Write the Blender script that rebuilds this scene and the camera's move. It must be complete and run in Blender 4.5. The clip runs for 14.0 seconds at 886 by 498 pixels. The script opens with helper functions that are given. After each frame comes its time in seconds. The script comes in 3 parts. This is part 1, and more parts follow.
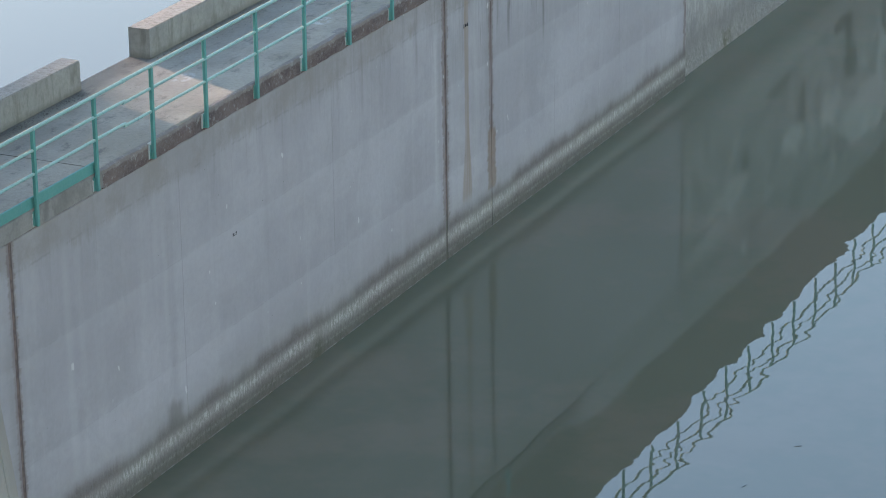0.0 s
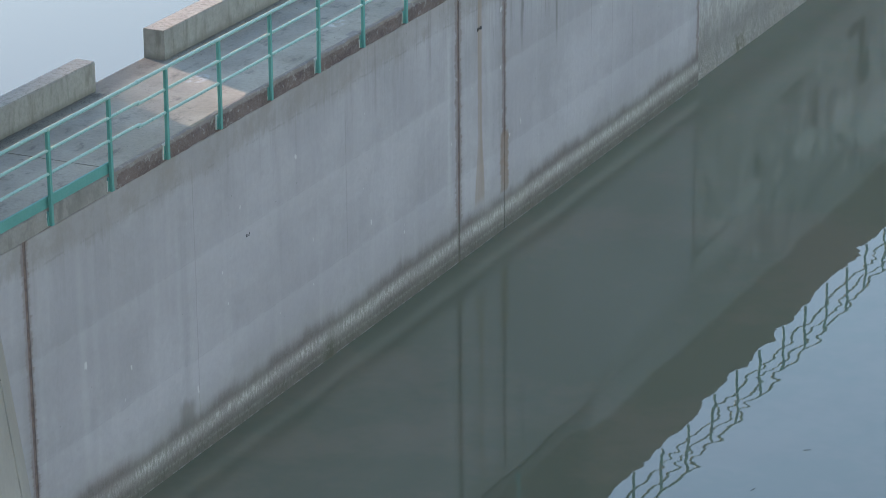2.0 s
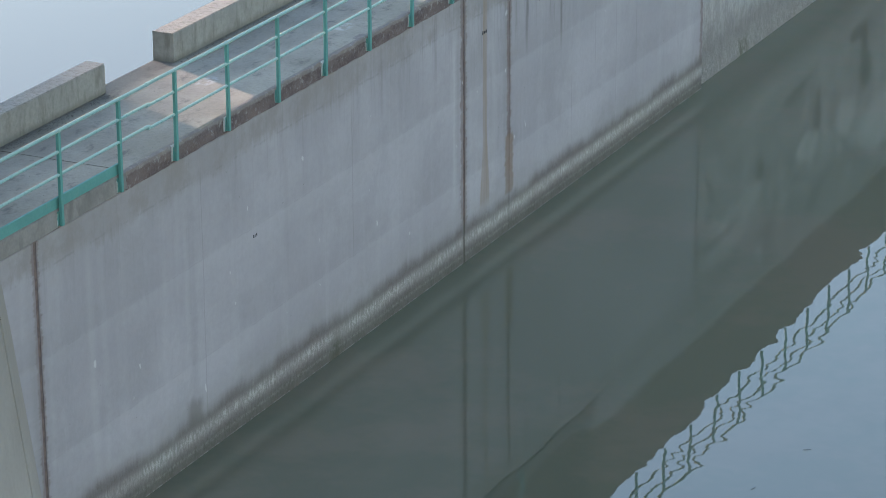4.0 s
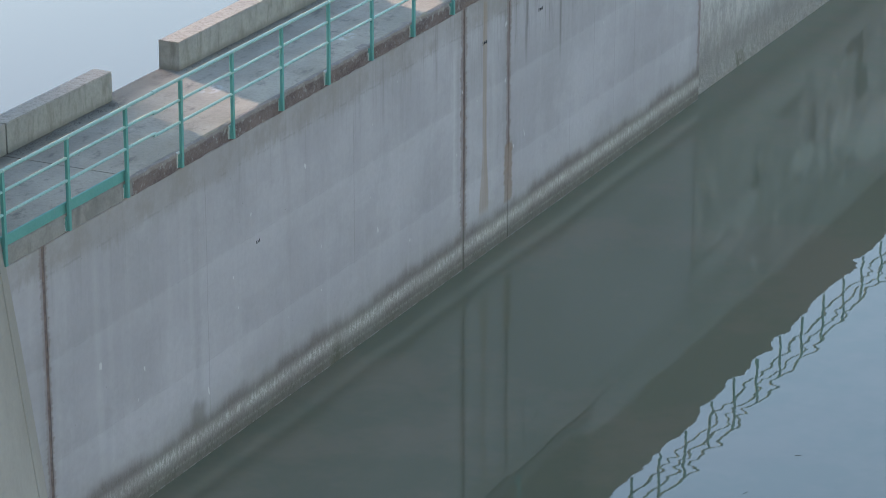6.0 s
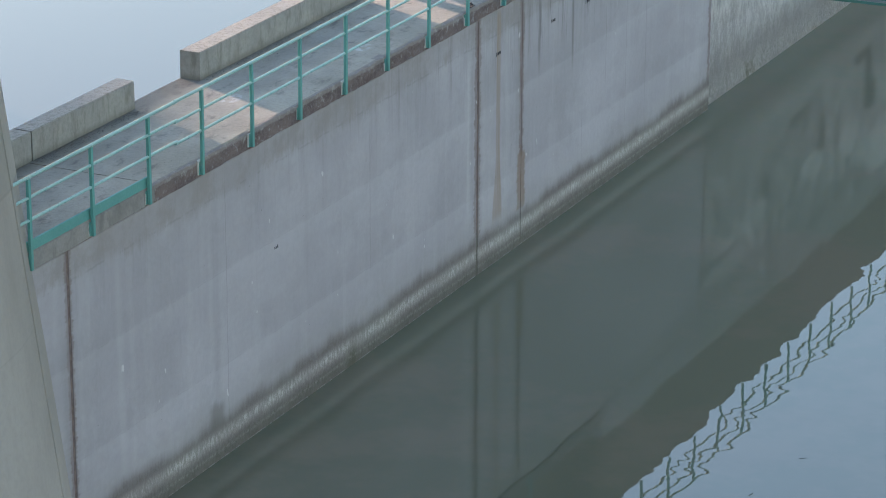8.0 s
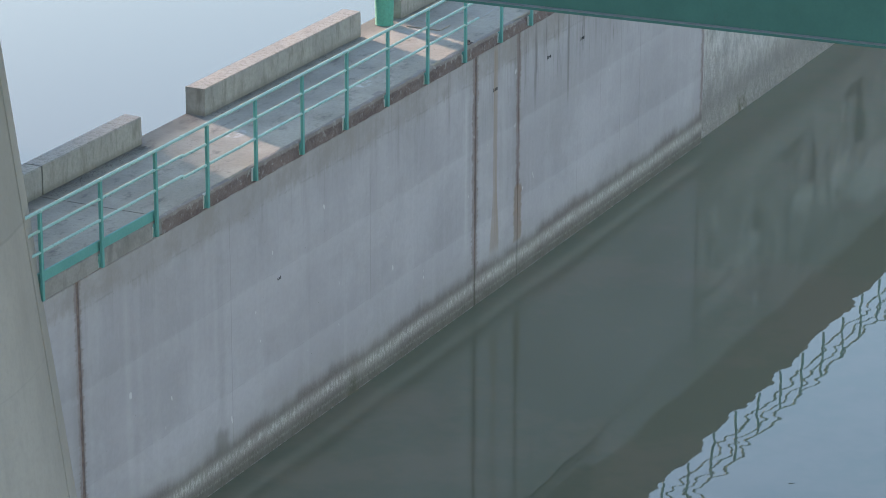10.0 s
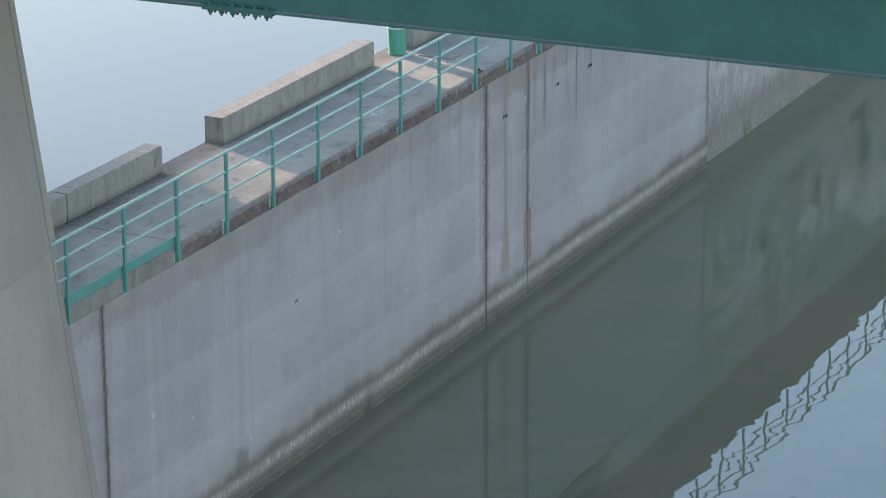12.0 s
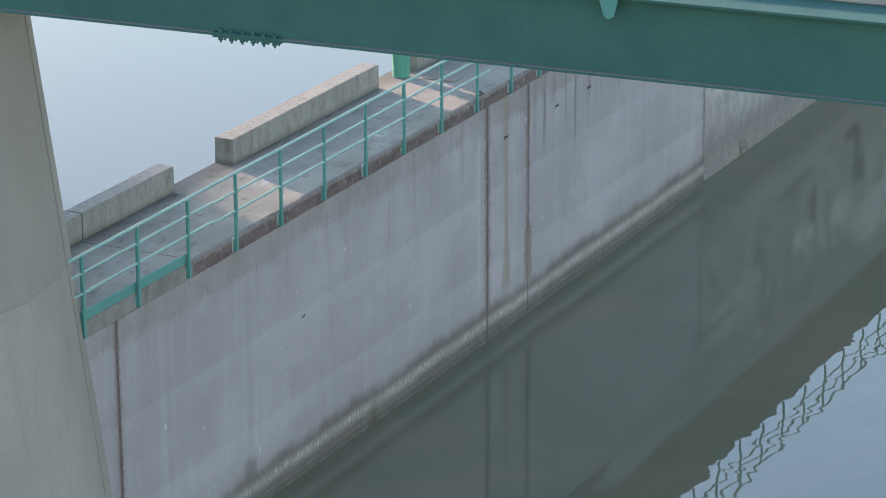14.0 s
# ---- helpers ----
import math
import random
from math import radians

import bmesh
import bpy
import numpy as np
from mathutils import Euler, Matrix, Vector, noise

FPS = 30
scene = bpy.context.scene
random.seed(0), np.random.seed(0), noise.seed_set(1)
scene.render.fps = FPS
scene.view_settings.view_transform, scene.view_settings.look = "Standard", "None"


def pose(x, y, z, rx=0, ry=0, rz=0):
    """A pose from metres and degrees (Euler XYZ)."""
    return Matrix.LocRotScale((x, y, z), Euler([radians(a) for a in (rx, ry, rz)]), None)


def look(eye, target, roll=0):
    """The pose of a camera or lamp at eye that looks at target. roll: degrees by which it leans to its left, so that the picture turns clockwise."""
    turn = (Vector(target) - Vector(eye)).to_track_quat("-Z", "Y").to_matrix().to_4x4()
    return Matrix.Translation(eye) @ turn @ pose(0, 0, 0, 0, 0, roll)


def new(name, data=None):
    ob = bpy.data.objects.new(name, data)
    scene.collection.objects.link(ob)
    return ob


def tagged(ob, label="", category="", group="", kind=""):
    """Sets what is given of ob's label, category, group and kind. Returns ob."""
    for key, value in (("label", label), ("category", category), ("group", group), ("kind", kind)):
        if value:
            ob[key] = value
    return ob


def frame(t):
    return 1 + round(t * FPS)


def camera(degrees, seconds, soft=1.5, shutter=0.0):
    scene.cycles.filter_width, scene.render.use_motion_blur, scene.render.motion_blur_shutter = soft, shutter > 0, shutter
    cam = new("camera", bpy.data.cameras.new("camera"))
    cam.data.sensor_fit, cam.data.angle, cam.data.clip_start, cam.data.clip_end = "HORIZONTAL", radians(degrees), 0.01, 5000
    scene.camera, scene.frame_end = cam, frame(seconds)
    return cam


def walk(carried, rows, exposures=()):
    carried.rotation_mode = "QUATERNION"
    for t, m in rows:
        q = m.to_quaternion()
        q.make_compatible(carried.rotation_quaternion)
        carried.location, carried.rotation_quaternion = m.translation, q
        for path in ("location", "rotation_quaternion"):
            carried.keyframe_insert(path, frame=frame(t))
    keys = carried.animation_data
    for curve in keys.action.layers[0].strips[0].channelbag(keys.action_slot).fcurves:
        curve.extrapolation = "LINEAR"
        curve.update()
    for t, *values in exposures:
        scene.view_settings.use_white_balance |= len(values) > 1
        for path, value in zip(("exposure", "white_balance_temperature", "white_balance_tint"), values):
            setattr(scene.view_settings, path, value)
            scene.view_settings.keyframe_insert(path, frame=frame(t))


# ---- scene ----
cam = camera(15.9, 14.0, soft=0.95)
PATH = [
    (0, (21.463, -32.310, 18.537), (20.6594, -30.6120, 17.8523), -0.76),
    (0.5, (21.480, -32.324, 18.546), (20.6752, -30.6261, 17.8608), -0.73),
    (1, (21.505, -32.358, 18.562), (20.6959, -30.6627, 17.8757), -0.71),
    (1.5, (21.537, -32.412, 18.586), (20.7264, -30.7182, 17.8983), -0.61),
    (2, (21.577, -32.486, 18.617), (20.7651, -30.7907, 17.9333), -0.46),
    (2.5, (21.625, -32.579, 18.655), (20.8129, -30.8824, 17.9737), -0.47),
    (3, (21.680, -32.690, 18.700), (20.8666, -30.9948, 18.0175), -0.43),
    (5.5, (22.070, -33.504, 19.027), (21.2556, -31.8091, 18.3462), -0.04),
    (6, (22.171, -33.715, 19.111), (21.3559, -32.0198, 18.4322), 0.08),
    (6.5, (22.279, -33.941, 19.201), (21.4625, -32.2468, 18.5220), 0.14),
    (7, (22.396, -34.182, 19.297), (21.5762, -32.4881, 18.6182), 0.12),
    (7.5, (22.520, -34.436, 19.398), (21.6999, -32.7423, 18.7197), 0.35),
    (8, (22.652, -34.703, 19.505), (21.8281, -33.0100, 18.8298), 0.21),
    (10.5, (23.427, -36.220, 20.117), (22.5995, -34.5201, 19.4629), 0.11),
    (11, (23.605, -36.555, 20.253), (22.7746, -34.8563, 19.6023), -0.18),
    (11.5, (23.791, -36.901, 20.394), (22.9579, -35.2013, 19.7479), -0.16),
    (12, (23.985, -37.255, 20.539), (23.1479, -35.5568, 19.8953), -0.24),
    (12.5, (24.186, -37.619, 20.688), (23.3482, -35.9198, 20.0466), -0.19),
    (13, (24.396, -37.990, 20.841), (23.5557, -36.2912, 20.2014), -0.24),
    (13.5, (24.613, -38.368, 20.997), (23.7710, -36.6700, 20.3602), -0.39),
    (14, (24.838, -38.754, 21.158), (23.9950, -37.0552, 20.5233), -0.29),
]
walk(cam, [(t, look(eye, target, roll)) for t, eye, target, roll in PATH], [(0, 2.0, 6500, 21), (14, 2.0, 6500, 21)])

# ---- world and sun ----
SUN_FROM = Vector((-0.92, 0.39, 0.0)).normalized()
SUN_ELEV = 10.5
world = bpy.data.worlds.new("world")
scene.world = world
world.use_nodes = True
wn = world.node_tree.nodes
sky = wn.new("ShaderNodeTexSky")
sky.sky_type = "NISHITA"
sky.sun_disc = False
sky.sun_elevation = radians(SUN_ELEV)
sky.sun_rotation = math.atan2(SUN_FROM.x, SUN_FROM.y)
sky.air_density, sky.dust_density, sky.ozone_density = 1.3, 0.45, 2.0
wn["Background"].inputs["Strength"].default_value = 0.13
world.node_tree.links.new(sky.outputs[0], wn["Background"].inputs["Color"])

sun_data = bpy.data.lights.new("sun", "SUN")
sun_data.energy, sun_data.angle, sun_data.color = 3.1, radians(2.0), (1.0, 0.77, 0.58)
sun = new("sun", sun_data)
to_sun = Vector((SUN_FROM.x * math.cos(radians(SUN_ELEV)), SUN_FROM.y * math.cos(radians(SUN_ELEV)), math.sin(radians(SUN_ELEV))))
sun.matrix_world = look(to_sun * 60, (0, 0, 0))


# ---- materials ----
class Mat:
    """A small node builder on one Principled material."""

    def __init__(self, name, rough=0.8, metal=0.0):
        self.m = bpy.data.materials.new(name)
        self.m.use_nodes = True
        self.t = self.m.node_tree
        self.b = self.t.nodes["Principled BSDF"]
        self.b.inputs["Roughness"].default_value = rough
        self.b.inputs["Metallic"].default_value = metal
        geo = self.t.nodes.new("ShaderNodeNewGeometry")
        self.pos = geo.outputs["Position"]
        sep = self.t.nodes.new("ShaderNodeSeparateXYZ")
        self.t.links.new(self.pos, sep.inputs[0])
        self.x, self.y, self.z = sep.outputs

    def put(self, socket, value):
        if isinstance(value, (int, float)):
            socket.default_value = value
        elif isinstance(value, tuple):
            socket.default_value = (*value, 1.0) if len(value) == 3 and len(socket.default_value) == 4 else value
        else:
            self.t.links.new(value, socket)

    def math(self, op, a, b=0.0, c=None, clamp=False):
        n = self.t.nodes.new("ShaderNodeMath")
        n.operation, n.use_clamp = op, clamp
        self.put(n.inputs[0], a)
        self.put(n.inputs[1], b)
        if c is not None:
            self.put(n.inputs[2], c)
        return n.outputs[0]

    def scaled(self, scale, shift=(0.0, 0.0, 0.0)):
        n = self.t.nodes.new("ShaderNodeMapping")
        self.put(n.inputs["Vector"], self.pos)
        n.inputs["Scale"].default_value = scale
        n.inputs["Location"].default_value = shift
        return n.outputs[0]

    def noise(self, scale=(1.0, 1.0, 1.0), detail=4.0, rough=0.55, shift=(0.0, 0.0, 0.0), warp=0.0):
        n = self.t.nodes.new("ShaderNodeTexNoise")
        self.put(n.inputs["Vector"], self.scaled(scale, shift))
        n.inputs["Scale"].default_value = 1.0
        n.inputs["Detail"].default_value = detail
        n.inputs["Roughness"].default_value = rough
        n.inputs["Distortion"].default_value = warp
        return n.outputs["Fac"]

    def ramp(self, value, lo, hi, a=0.0, b=1.0):
        n = self.t.nodes.new("ShaderNodeMapRange")
        n.interpolation_type = "SMOOTHSTEP"
        self.put(n.inputs["Value"], value)
        for key, v in (("From Min", lo), ("From Max", hi), ("To Min", a), ("To Max", b)):
            self.put(n.inputs[key], v)
        return n.outputs[0]

    def band(self, value, lo, hi, soft):
        """1 between lo and hi, 0 outside."""
        return self.math("MULTIPLY", self.ramp(value, lo - soft, lo + soft), self.ramp(value, hi - soft, hi + soft, 1.0, 0.0))

    def mul(self, *some):
        out = some[0]
        for s in some[1:]:
            out = self.math("MULTIPLY", out, s)
        return out

    def mix(self, fac, a, b, blend="MIX"):
        n = self.t.nodes.new("ShaderNodeMix")
        n.data_type, n.blend_type = "RGBA", blend
        self.put(n.inputs["Factor"], fac)
        self.put(n.inputs[6], a)
        self.put(n.inputs[7], b)
        return n.outputs[2]

    def bump(self, height, strength=0.3, distance=0.01):
        n = self.t.nodes.new("ShaderNodeBump")
        n.inputs["Strength"].default_value = strength
        n.inputs["Distance"].default_value = distance
        self.put(n.inputs["Height"], height)
        self.t.links.new(n.outputs[0], self.b.inputs["Normal"])
        return self

    def colour(self, c, rough=None):
        self.put(self.b.inputs["Base Color"], c)
        if rough is not None:
            self.put(self.b.inputs["Roughness"], rough)
        return self


def wall_material(name, rough_part):
    """Formed concrete of the long wall: pours 1.5 m high, seepage at the joints, drips under the slab, water marks at the foot."""
    k = Mat(name, 0.85)
    cloud = k.noise((0.35, 0.35, 0.5), 3, 0.5)
    fine = k.noise((9, 9, 9), 5, 0.65)
    streak = k.noise((3.0, 3.0, 0.16), 4, 0.6)
    thin = k.noise((14.0, 14.0, 0.35), 3, 0.6, (3, 1, 0))
    jag = k.noise((2.5, 2.5, 1.0), 5, 0.7, (7, 7, 7))
    wav = k.math("MULTIPLY_ADD", jag, 0.10, k.z)
    if rough_part:
        a, b = (0.48, 0.46, 0.435), (0.60, 0.58, 0.55)
    else:
        a, b = (0.338, 0.322, 0.336), (0.396, 0.380, 0.396)
    col = k.mix(k.ramp(cloud, 0.35, 0.65), a, b)
    col = k.mix(k.ramp(streak, 0.48, 0.72, 0.0, 0.16), col, (0.5, 0.49, 0.5))
    col = k.mix(k.ramp(thin, 0.60, 0.85, 0.0, 0.18), col, (0.27, 0.26, 0.25))
    col = k.mix(k.ramp(fine, 0.3, 0.75, 0.0, 0.2), col, (0.25, 0.245, 0.24))
    blotch = k.ramp(k.noise((0.6, 0.5, 0.9), 6, 0.72, (5, 5, 1)), 0.47, 0.66)
    col = k.mix(k.mul(blotch, 0.24), col, (0.26, 0.25, 0.245))
    # each pour is duller just above its lift line, paler under it; the line itself is broken
    broken = k.ramp(k.noise((2.2, 2.2, 0.5), 4, 0.75, (3, 6, 2)), 0.46, 0.56)
    for at in (1.55, 3.06):
        dull = k.mul(k.ramp(wav, at - 0.04, at + 0.06), k.ramp(wav, at + 0.05, at + 0.55, 1.0, 0.0))
        col = k.mix(k.mul(dull, k.ramp(streak, 0.3, 0.62, 0.20, 0.06)), col, (0.24, 0.235, 0.235))
        under = k.mul(k.ramp(wav, at - 0.5, at, 0.0, 1.0), k.ramp(wav, at - 0.03, at + 0.05, 1.0, 0.0))
        col = k.mix(k.mul(under, 0.11), col, (0.52, 0.51, 0.53))
        col = k.mix(k.mul(k.band(wav, at - 0.005, at + 0.012, 0.010), broken, 0.16), col, (0.18, 0.175, 0.17))
    top = k.ramp(k.math("MULTIPLY_ADD", k.noise((0.9, 0.9, 0.3), 5, 0.75, (2, 7, 4)), 0.7, k.math("MULTIPLY_ADD", thin, 0.25, k.z)), 4.62, 4.82)
    col = k.mix(k.mul(top, k.ramp(k.noise((1.4, 1.4, 1.4), 5, 0.7, (1, 3, 9)), 0.35, 0.6, 0.72, 0.30)), col, (0.245, 0.222, 0.200))
    smear = k.ramp(k.noise((0.8, 0.8, 0.35), 6, 0.75, (4, 8, 2), 0.6), 0.53, 0.62)
    col = k.mix(k.mul(smear, 0.20), col, (0.27, 0.262, 0.262))
    col = k.mix(k.mul(k.band(wav, 4.29, 4.32, 0.015), broken, 0.22), col, (0.14, 0.13, 0.12))
    # drips from the slab edge
    zone = k.ramp(k.math("MULTIPLY_ADD", k.noise((0.3, 0.45, 0.1), 3, 0.6, (2, 0, 0)), 9.0, k.y), 9.0, 17.0, 0.18, 1.0)
    drip = k.mul(k.ramp(k.noise((4.0, 4.0, 0.22), 5, 0.7, (1, 5, 0)), 0.48, 0.72), k.ramp(wav, 2.9, 4.75), zone)
    col = k.mix(k.mul(drip, 0.65), col, (0.17, 0.155, 0.14))
    fringe = k.mul(k.ramp(k.noise((9.0, 9.0, 0.4), 4, 0.7, (4, 2, 0)), 0.55, 0.68), k.band(wav, 3.5, 4.75, 0.3), k.ramp(k.y, 13.0, 15.5, 0.15, 1.0))
    col = k.mix(k.mul(fringe, 0.6), col, (0.12, 0.11, 0.105))
    if not rough_part:
        # soft wet and limy runs
        run = k.math("MULTIPLY_ADD", k.noise((0.2, 0.2, 0.7), 3, 0.6, (5, 0, 0)), 0.10, k.y)
        for at, half, lo, hi, much, tone in (
            (4.03, 0.10, 0.8, 4.5, 0.22, (0.22, 0.215, 0.21)), (1.30, 0.08, 0.5, 4.2, 0.14, (0.55, 0.54, 0.54)), (9.2, 0.30, 2.9, 4.2, 0.20, (0.24, 0.23, 0.23)),
            (12.86, 0.06, 1.2, 4.0, 0.18, (0.6, 0.59, 0.59)), (14.45, 0.10, 1.4, 4.4, 0.14, (0.55, 0.54, 0.54)), (13.65, 0.28, 3.25, 3.85, 0.40, (0.22, 0.215, 0.21)),
            (15.8, 0.05, 3.3, 4.7, 0.6, (0.13, 0.12, 0.11)), (17.3, 0.04, 3.0, 4.7, 0.6, (0.13, 0.12, 0.11)), (6.9, 0.06, 2.0, 4.3, 0.22, (0.25, 0.24, 0.23)),
        ):
            stripe = k.mul(k.band(run, at + 0.05 - half, at + 0.05 + half, half * 0.8), k.band(wav, lo, hi, 0.4), k.ramp(thin, 0.25, 0.6, 0.4, 1.0))
            col = k.mix(k.mul(stripe, much), col, tone)
        # dark seepage beside the open joints
        side = k.math("MULTIPLY_ADD", k.noise((0.1, 0.1, 3.4), 8, 0.9, (0, 0, 3)), 0.42, k.y)
        for at, half, lo, hi, much in ((0.0, 0.08, 0.3, 4.8, 0.7), (13.21, 0.11, 0.75, 4.8, 0.75), (15.06, 0.080, 1.75, 4.8, 0.8), (24.34, 0.055, 0.5, 4.8, 0.85)):
            seep = k.mul(k.band(side, at + 0.20 - half, at + 0.20 + half, 0.025), k.band(wav, lo, hi, 0.06))
            halo = k.mul(k.band(side, at + 0.17 - half * 2.2, at + 0.19 + half * 1.6, 0.12), k.band(wav, lo, hi, 0.3), k.ramp(streak, 0.35, 0.6, 0.1, 0.5))
            col = k.mix(halo, col, (0.235, 0.225, 0.215))
            col = k.mix(k.mul(seep, k.ramp(jag, 0.3, 0.6, much + 0.1, much - 0.25)), col, (0.172, 0.120, 0.108))
        # thin shrinkage cracks
        for at, lo, hi in ((4.36, 0.5, 4.3), (9.1, 1.6, 3.9), (17.8, 0.8, 2.0), (19.9, 1.0, 4.2), (20.9, 1.3, 4.0), (18.9, 1.9, 4.6)):
            line = k.mul(k.band(k.math("MULTIPLY_ADD", k.noise((0.1, 0.1, 2.5), 3, 0.6, (at, 0, 0)), 0.05, k.y), at + 0.015, at + 0.035, 0.006), k.band(k.z, lo, hi, 0.3))
            col = k.mix(k.mul(line, 0.3), col, (0.16, 0.15, 0.14))
        # rust run that spreads towards its foot
        wide = k.ramp(k.z, 0.8, 2.1, 0.19, 0.075)
        wob = k.math("ABSOLUTE", k.math("SUBTRACT", k.math("MULTIPLY_ADD", k.noise((0.1, 0.1, 0.9), 3, 0.6), 0.14, k.y), 14.13))
        rust = k.mul(k.ramp(k.math("SUBTRACT", wob, wide), -0.03, 0.04, 1.0, 0.0), k.band(wav, 0.85, 4.7, 0.12))
        col = k.mix(k.mul(rust, k.ramp(thin, 0.3, 0.7, 0.85, 0.5)), col, (0.275, 0.21, 0.155))
        rust2 = k.mul(k.band(side, 15.11, 15.43, 0.04), k.band(wav, 0.75, 1.82, 0.04))
        col = k.mix(k.mul(rust2, k.ramp(fine, 0.3, 0.7, 0.9, 0.7)), col, (0.225, 0.160, 0.118))
    else:
        # shaped stains: damp blots, then pale lime patches
        wy = k.math("MULTIPLY_ADD", k.noise((1.3, 1.3, 1.3), 4, 0.7, (3, 3, 3)), 0.5, k.math("ADD", k.y, 0.3))
        wz = k.math("MULTIPLY_ADD", k.noise((1.3, 1.3, 1.3), 4, 0.7, (8, 1, 5)), 0.4, k.math("ADD", k.z, 0.25))
        for py, pz, ry, rz, much, tone in (
            (36.0, 3.1, 0.55, 0.45, 0.85, (0.12, 0.115, 0.10)), (35.8, 2.3, 0.30, 0.55, 0.8, (0.12, 0.115, 0.10)), (35.2, 2.0, 0.55, 0.20, 0.8, (0.13, 0.12, 0.11)),
            (39.0, 2.5, 0.7, 0.8, 0.85, (0.11, 0.105, 0.09)), (32.6, 3.2, 0.25, 0.65, 0.8, (0.15, 0.14, 0.12)), (31.0, 2.3, 0.8, 0.20, 0.7, (0.17, 0.16, 0.14)),
            (28.9, 3.4, 0.25, 0.4, 0.75, (0.16, 0.15, 0.13)), (26.3, 4.15, 1.3, 0.10, 0.6, (0.19, 0.18, 0.16)),
            (32.0, 3.75, 0.8, 0.30, 0.8, (0.78, 0.77, 0.73)), (28.3, 3.85, 0.9, 0.30, 0.7, (0.76, 0.75, 0.71)), (34.6, 3.8, 0.8, 0.45, 0.8, (0.80, 0.79, 0.75)),
            (37.6, 4.6, 2.0, 0.7, 0.8, (0.78, 0.77, 0.74)), (38.4, 3.7, 0.3, 0.8, 0.7, (0.80, 0.79, 0.75)),
        ):
            u = k.math("POWER", k.math("MULTIPLY", k.math("SUBTRACT", wy, py), 1.0 / ry), 2.0)
            w = k.math("POWER", k.math("MULTIPLY", k.math("SUBTRACT", wz, pz), 1.0 / rz), 2.0)
            col = k.mix(k.mul(k.ramp(k.math("ADD", u, w), 0.55, 1.3, 1.0, 0.0), much), col, tone)
        blot = k.ramp(k.noise((0.8, 0.8, 0.6), 4, 0.55, (2, 8, 5), 0.9), 0.50, 0.64)
        col = k.mix(k.mul(blot, k.ramp(k.z, 1.5, 2.3), 0.3), col, (0.10, 0.10, 0.09))
        runs = k.ramp(k.noise((1.6, 1.6, 0.22), 5, 0.7, (6, 1, 1), 0.5), 0.52, 0.66)
        col = k.mix(k.mul(runs, k.ramp(k.z, 1.2, 2.0), 0.4), col, (0.16, 0.15, 0.125))
        lime = k.ramp(k.noise((0.9, 0.9, 0.5), 5, 0.65, (9, 3, 4), 0.8), 0.55, 0.64)
        col = k.mix(k.mul(lime, k.ramp(k.z, 1.5, 2.3), 0.6), col, (0.70, 0.70, 0.66))
    # pale pits and lime specks
    speck = k.ramp(k.noise((5.0, 5.0, 2.6), 2, 0.5, (8, 1, 6)), 0.735, 0.76)
    col = k.mix(k.mul(speck, 0.6), col, (0.62, 0.61, 0.6))
    pit = k.ramp(k.noise((12.0, 12.0, 12.0), 2, 0.5, (1, 1, 6)), 0.76, 0.79)
    col = k.mix(k.mul(pit, 0.6), col, (0.12, 0.115, 0.11))
    # water marks at the foot
    zz = k.math("MULTIPLY_ADD", jag, 0.30, k.math("MULTIPLY_ADD", thin, 0.12, k.z))
    if rough_part:
        grit = k.noise((4.5, 4.5, 2.2), 6, 0.85, (1, 2, 8))
        col = k.mix(k.ramp(grit, 0.44, 0.56, 0.38, 0.0), col, (0.17, 0.16, 0.15))
        col = k.mix(k.ramp(grit, 0.60, 0.72, 0.0, 0.6), col, (0.68, 0.66, 0.63))
        col = k.mix(k.mul(k.ramp(zz, 0.75, 1.75, 1.0, 0.0), 0.72), col, (0.185, 0.175, 0.16))
        sand = k.noise((15, 15, 15), 4, 0.8, (2, 6, 2))
        col = k.mix(k.mul(k.ramp(sand, 0.52, 0.62), k.ramp(zz, 0.42, 0.72, 0.6, 0.0)), col, (0.46, 0.44, 0.41))
        col = k.mix(k.mul(k.ramp(sand, 0.42, 0.34), k.ramp(zz, 0.5, 1.0, 1.0, 0.0), 0.7), col, (0.09, 0.085, 0.075))
        moss = k.mul(k.band(k.math("MULTIPLY_ADD", jag, 0.3, k.y), 26.9, 27.5, 0.15), k.ramp(zz, 0.35, 0.8, 1.0, 0.0), k.ramp(k.noise((4, 4, 4), 4, 0.7), 0.4, 0.55))
        col = k.mix(k.mul(moss, 0.8), col, (0.085, 0.085, 0.04))
    else:
        slow = k.noise((0.5, 0.5, 0.3), 4, 0.65, (8, 2, 2))
        foot = k.math("MULTIPLY_ADD", slow, 0.55, k.math("MULTIPLY_ADD", jag, 0.16, k.math("MULTIPLY_ADD", thin, 0.08, k.z)))
        grain = k.noise((16.0, 16.0, 11.0), 6, 0.85, (2, 3, 4))
        haze = k.ramp(foot, 0.85, 1.60, 1.0, 0.0)
        col = k.mix(k.mul(haze, 0.42), col, (0.27, 0.262, 0.232))
        damp = k.ramp(foot, 0.90, 1.20, 1.0, 0.0)
        col = k.mix(k.mul(damp, k.ramp(grain, 0.35, 0.65, 0.96, 0.70)), col, k.mix(k.ramp(slow, 0.4, 0.6), (0.118, 0.098, 0.090), (0.135, 0.127, 0.110)))
        blob = k.mul(k.band(run, 3.85, 4.25, 0.1), k.band(zz, 0.7, 1.15, 0.1))
        col = k.mix(k.mul(blob, 0.6), col, (0.15, 0.14, 0.125))
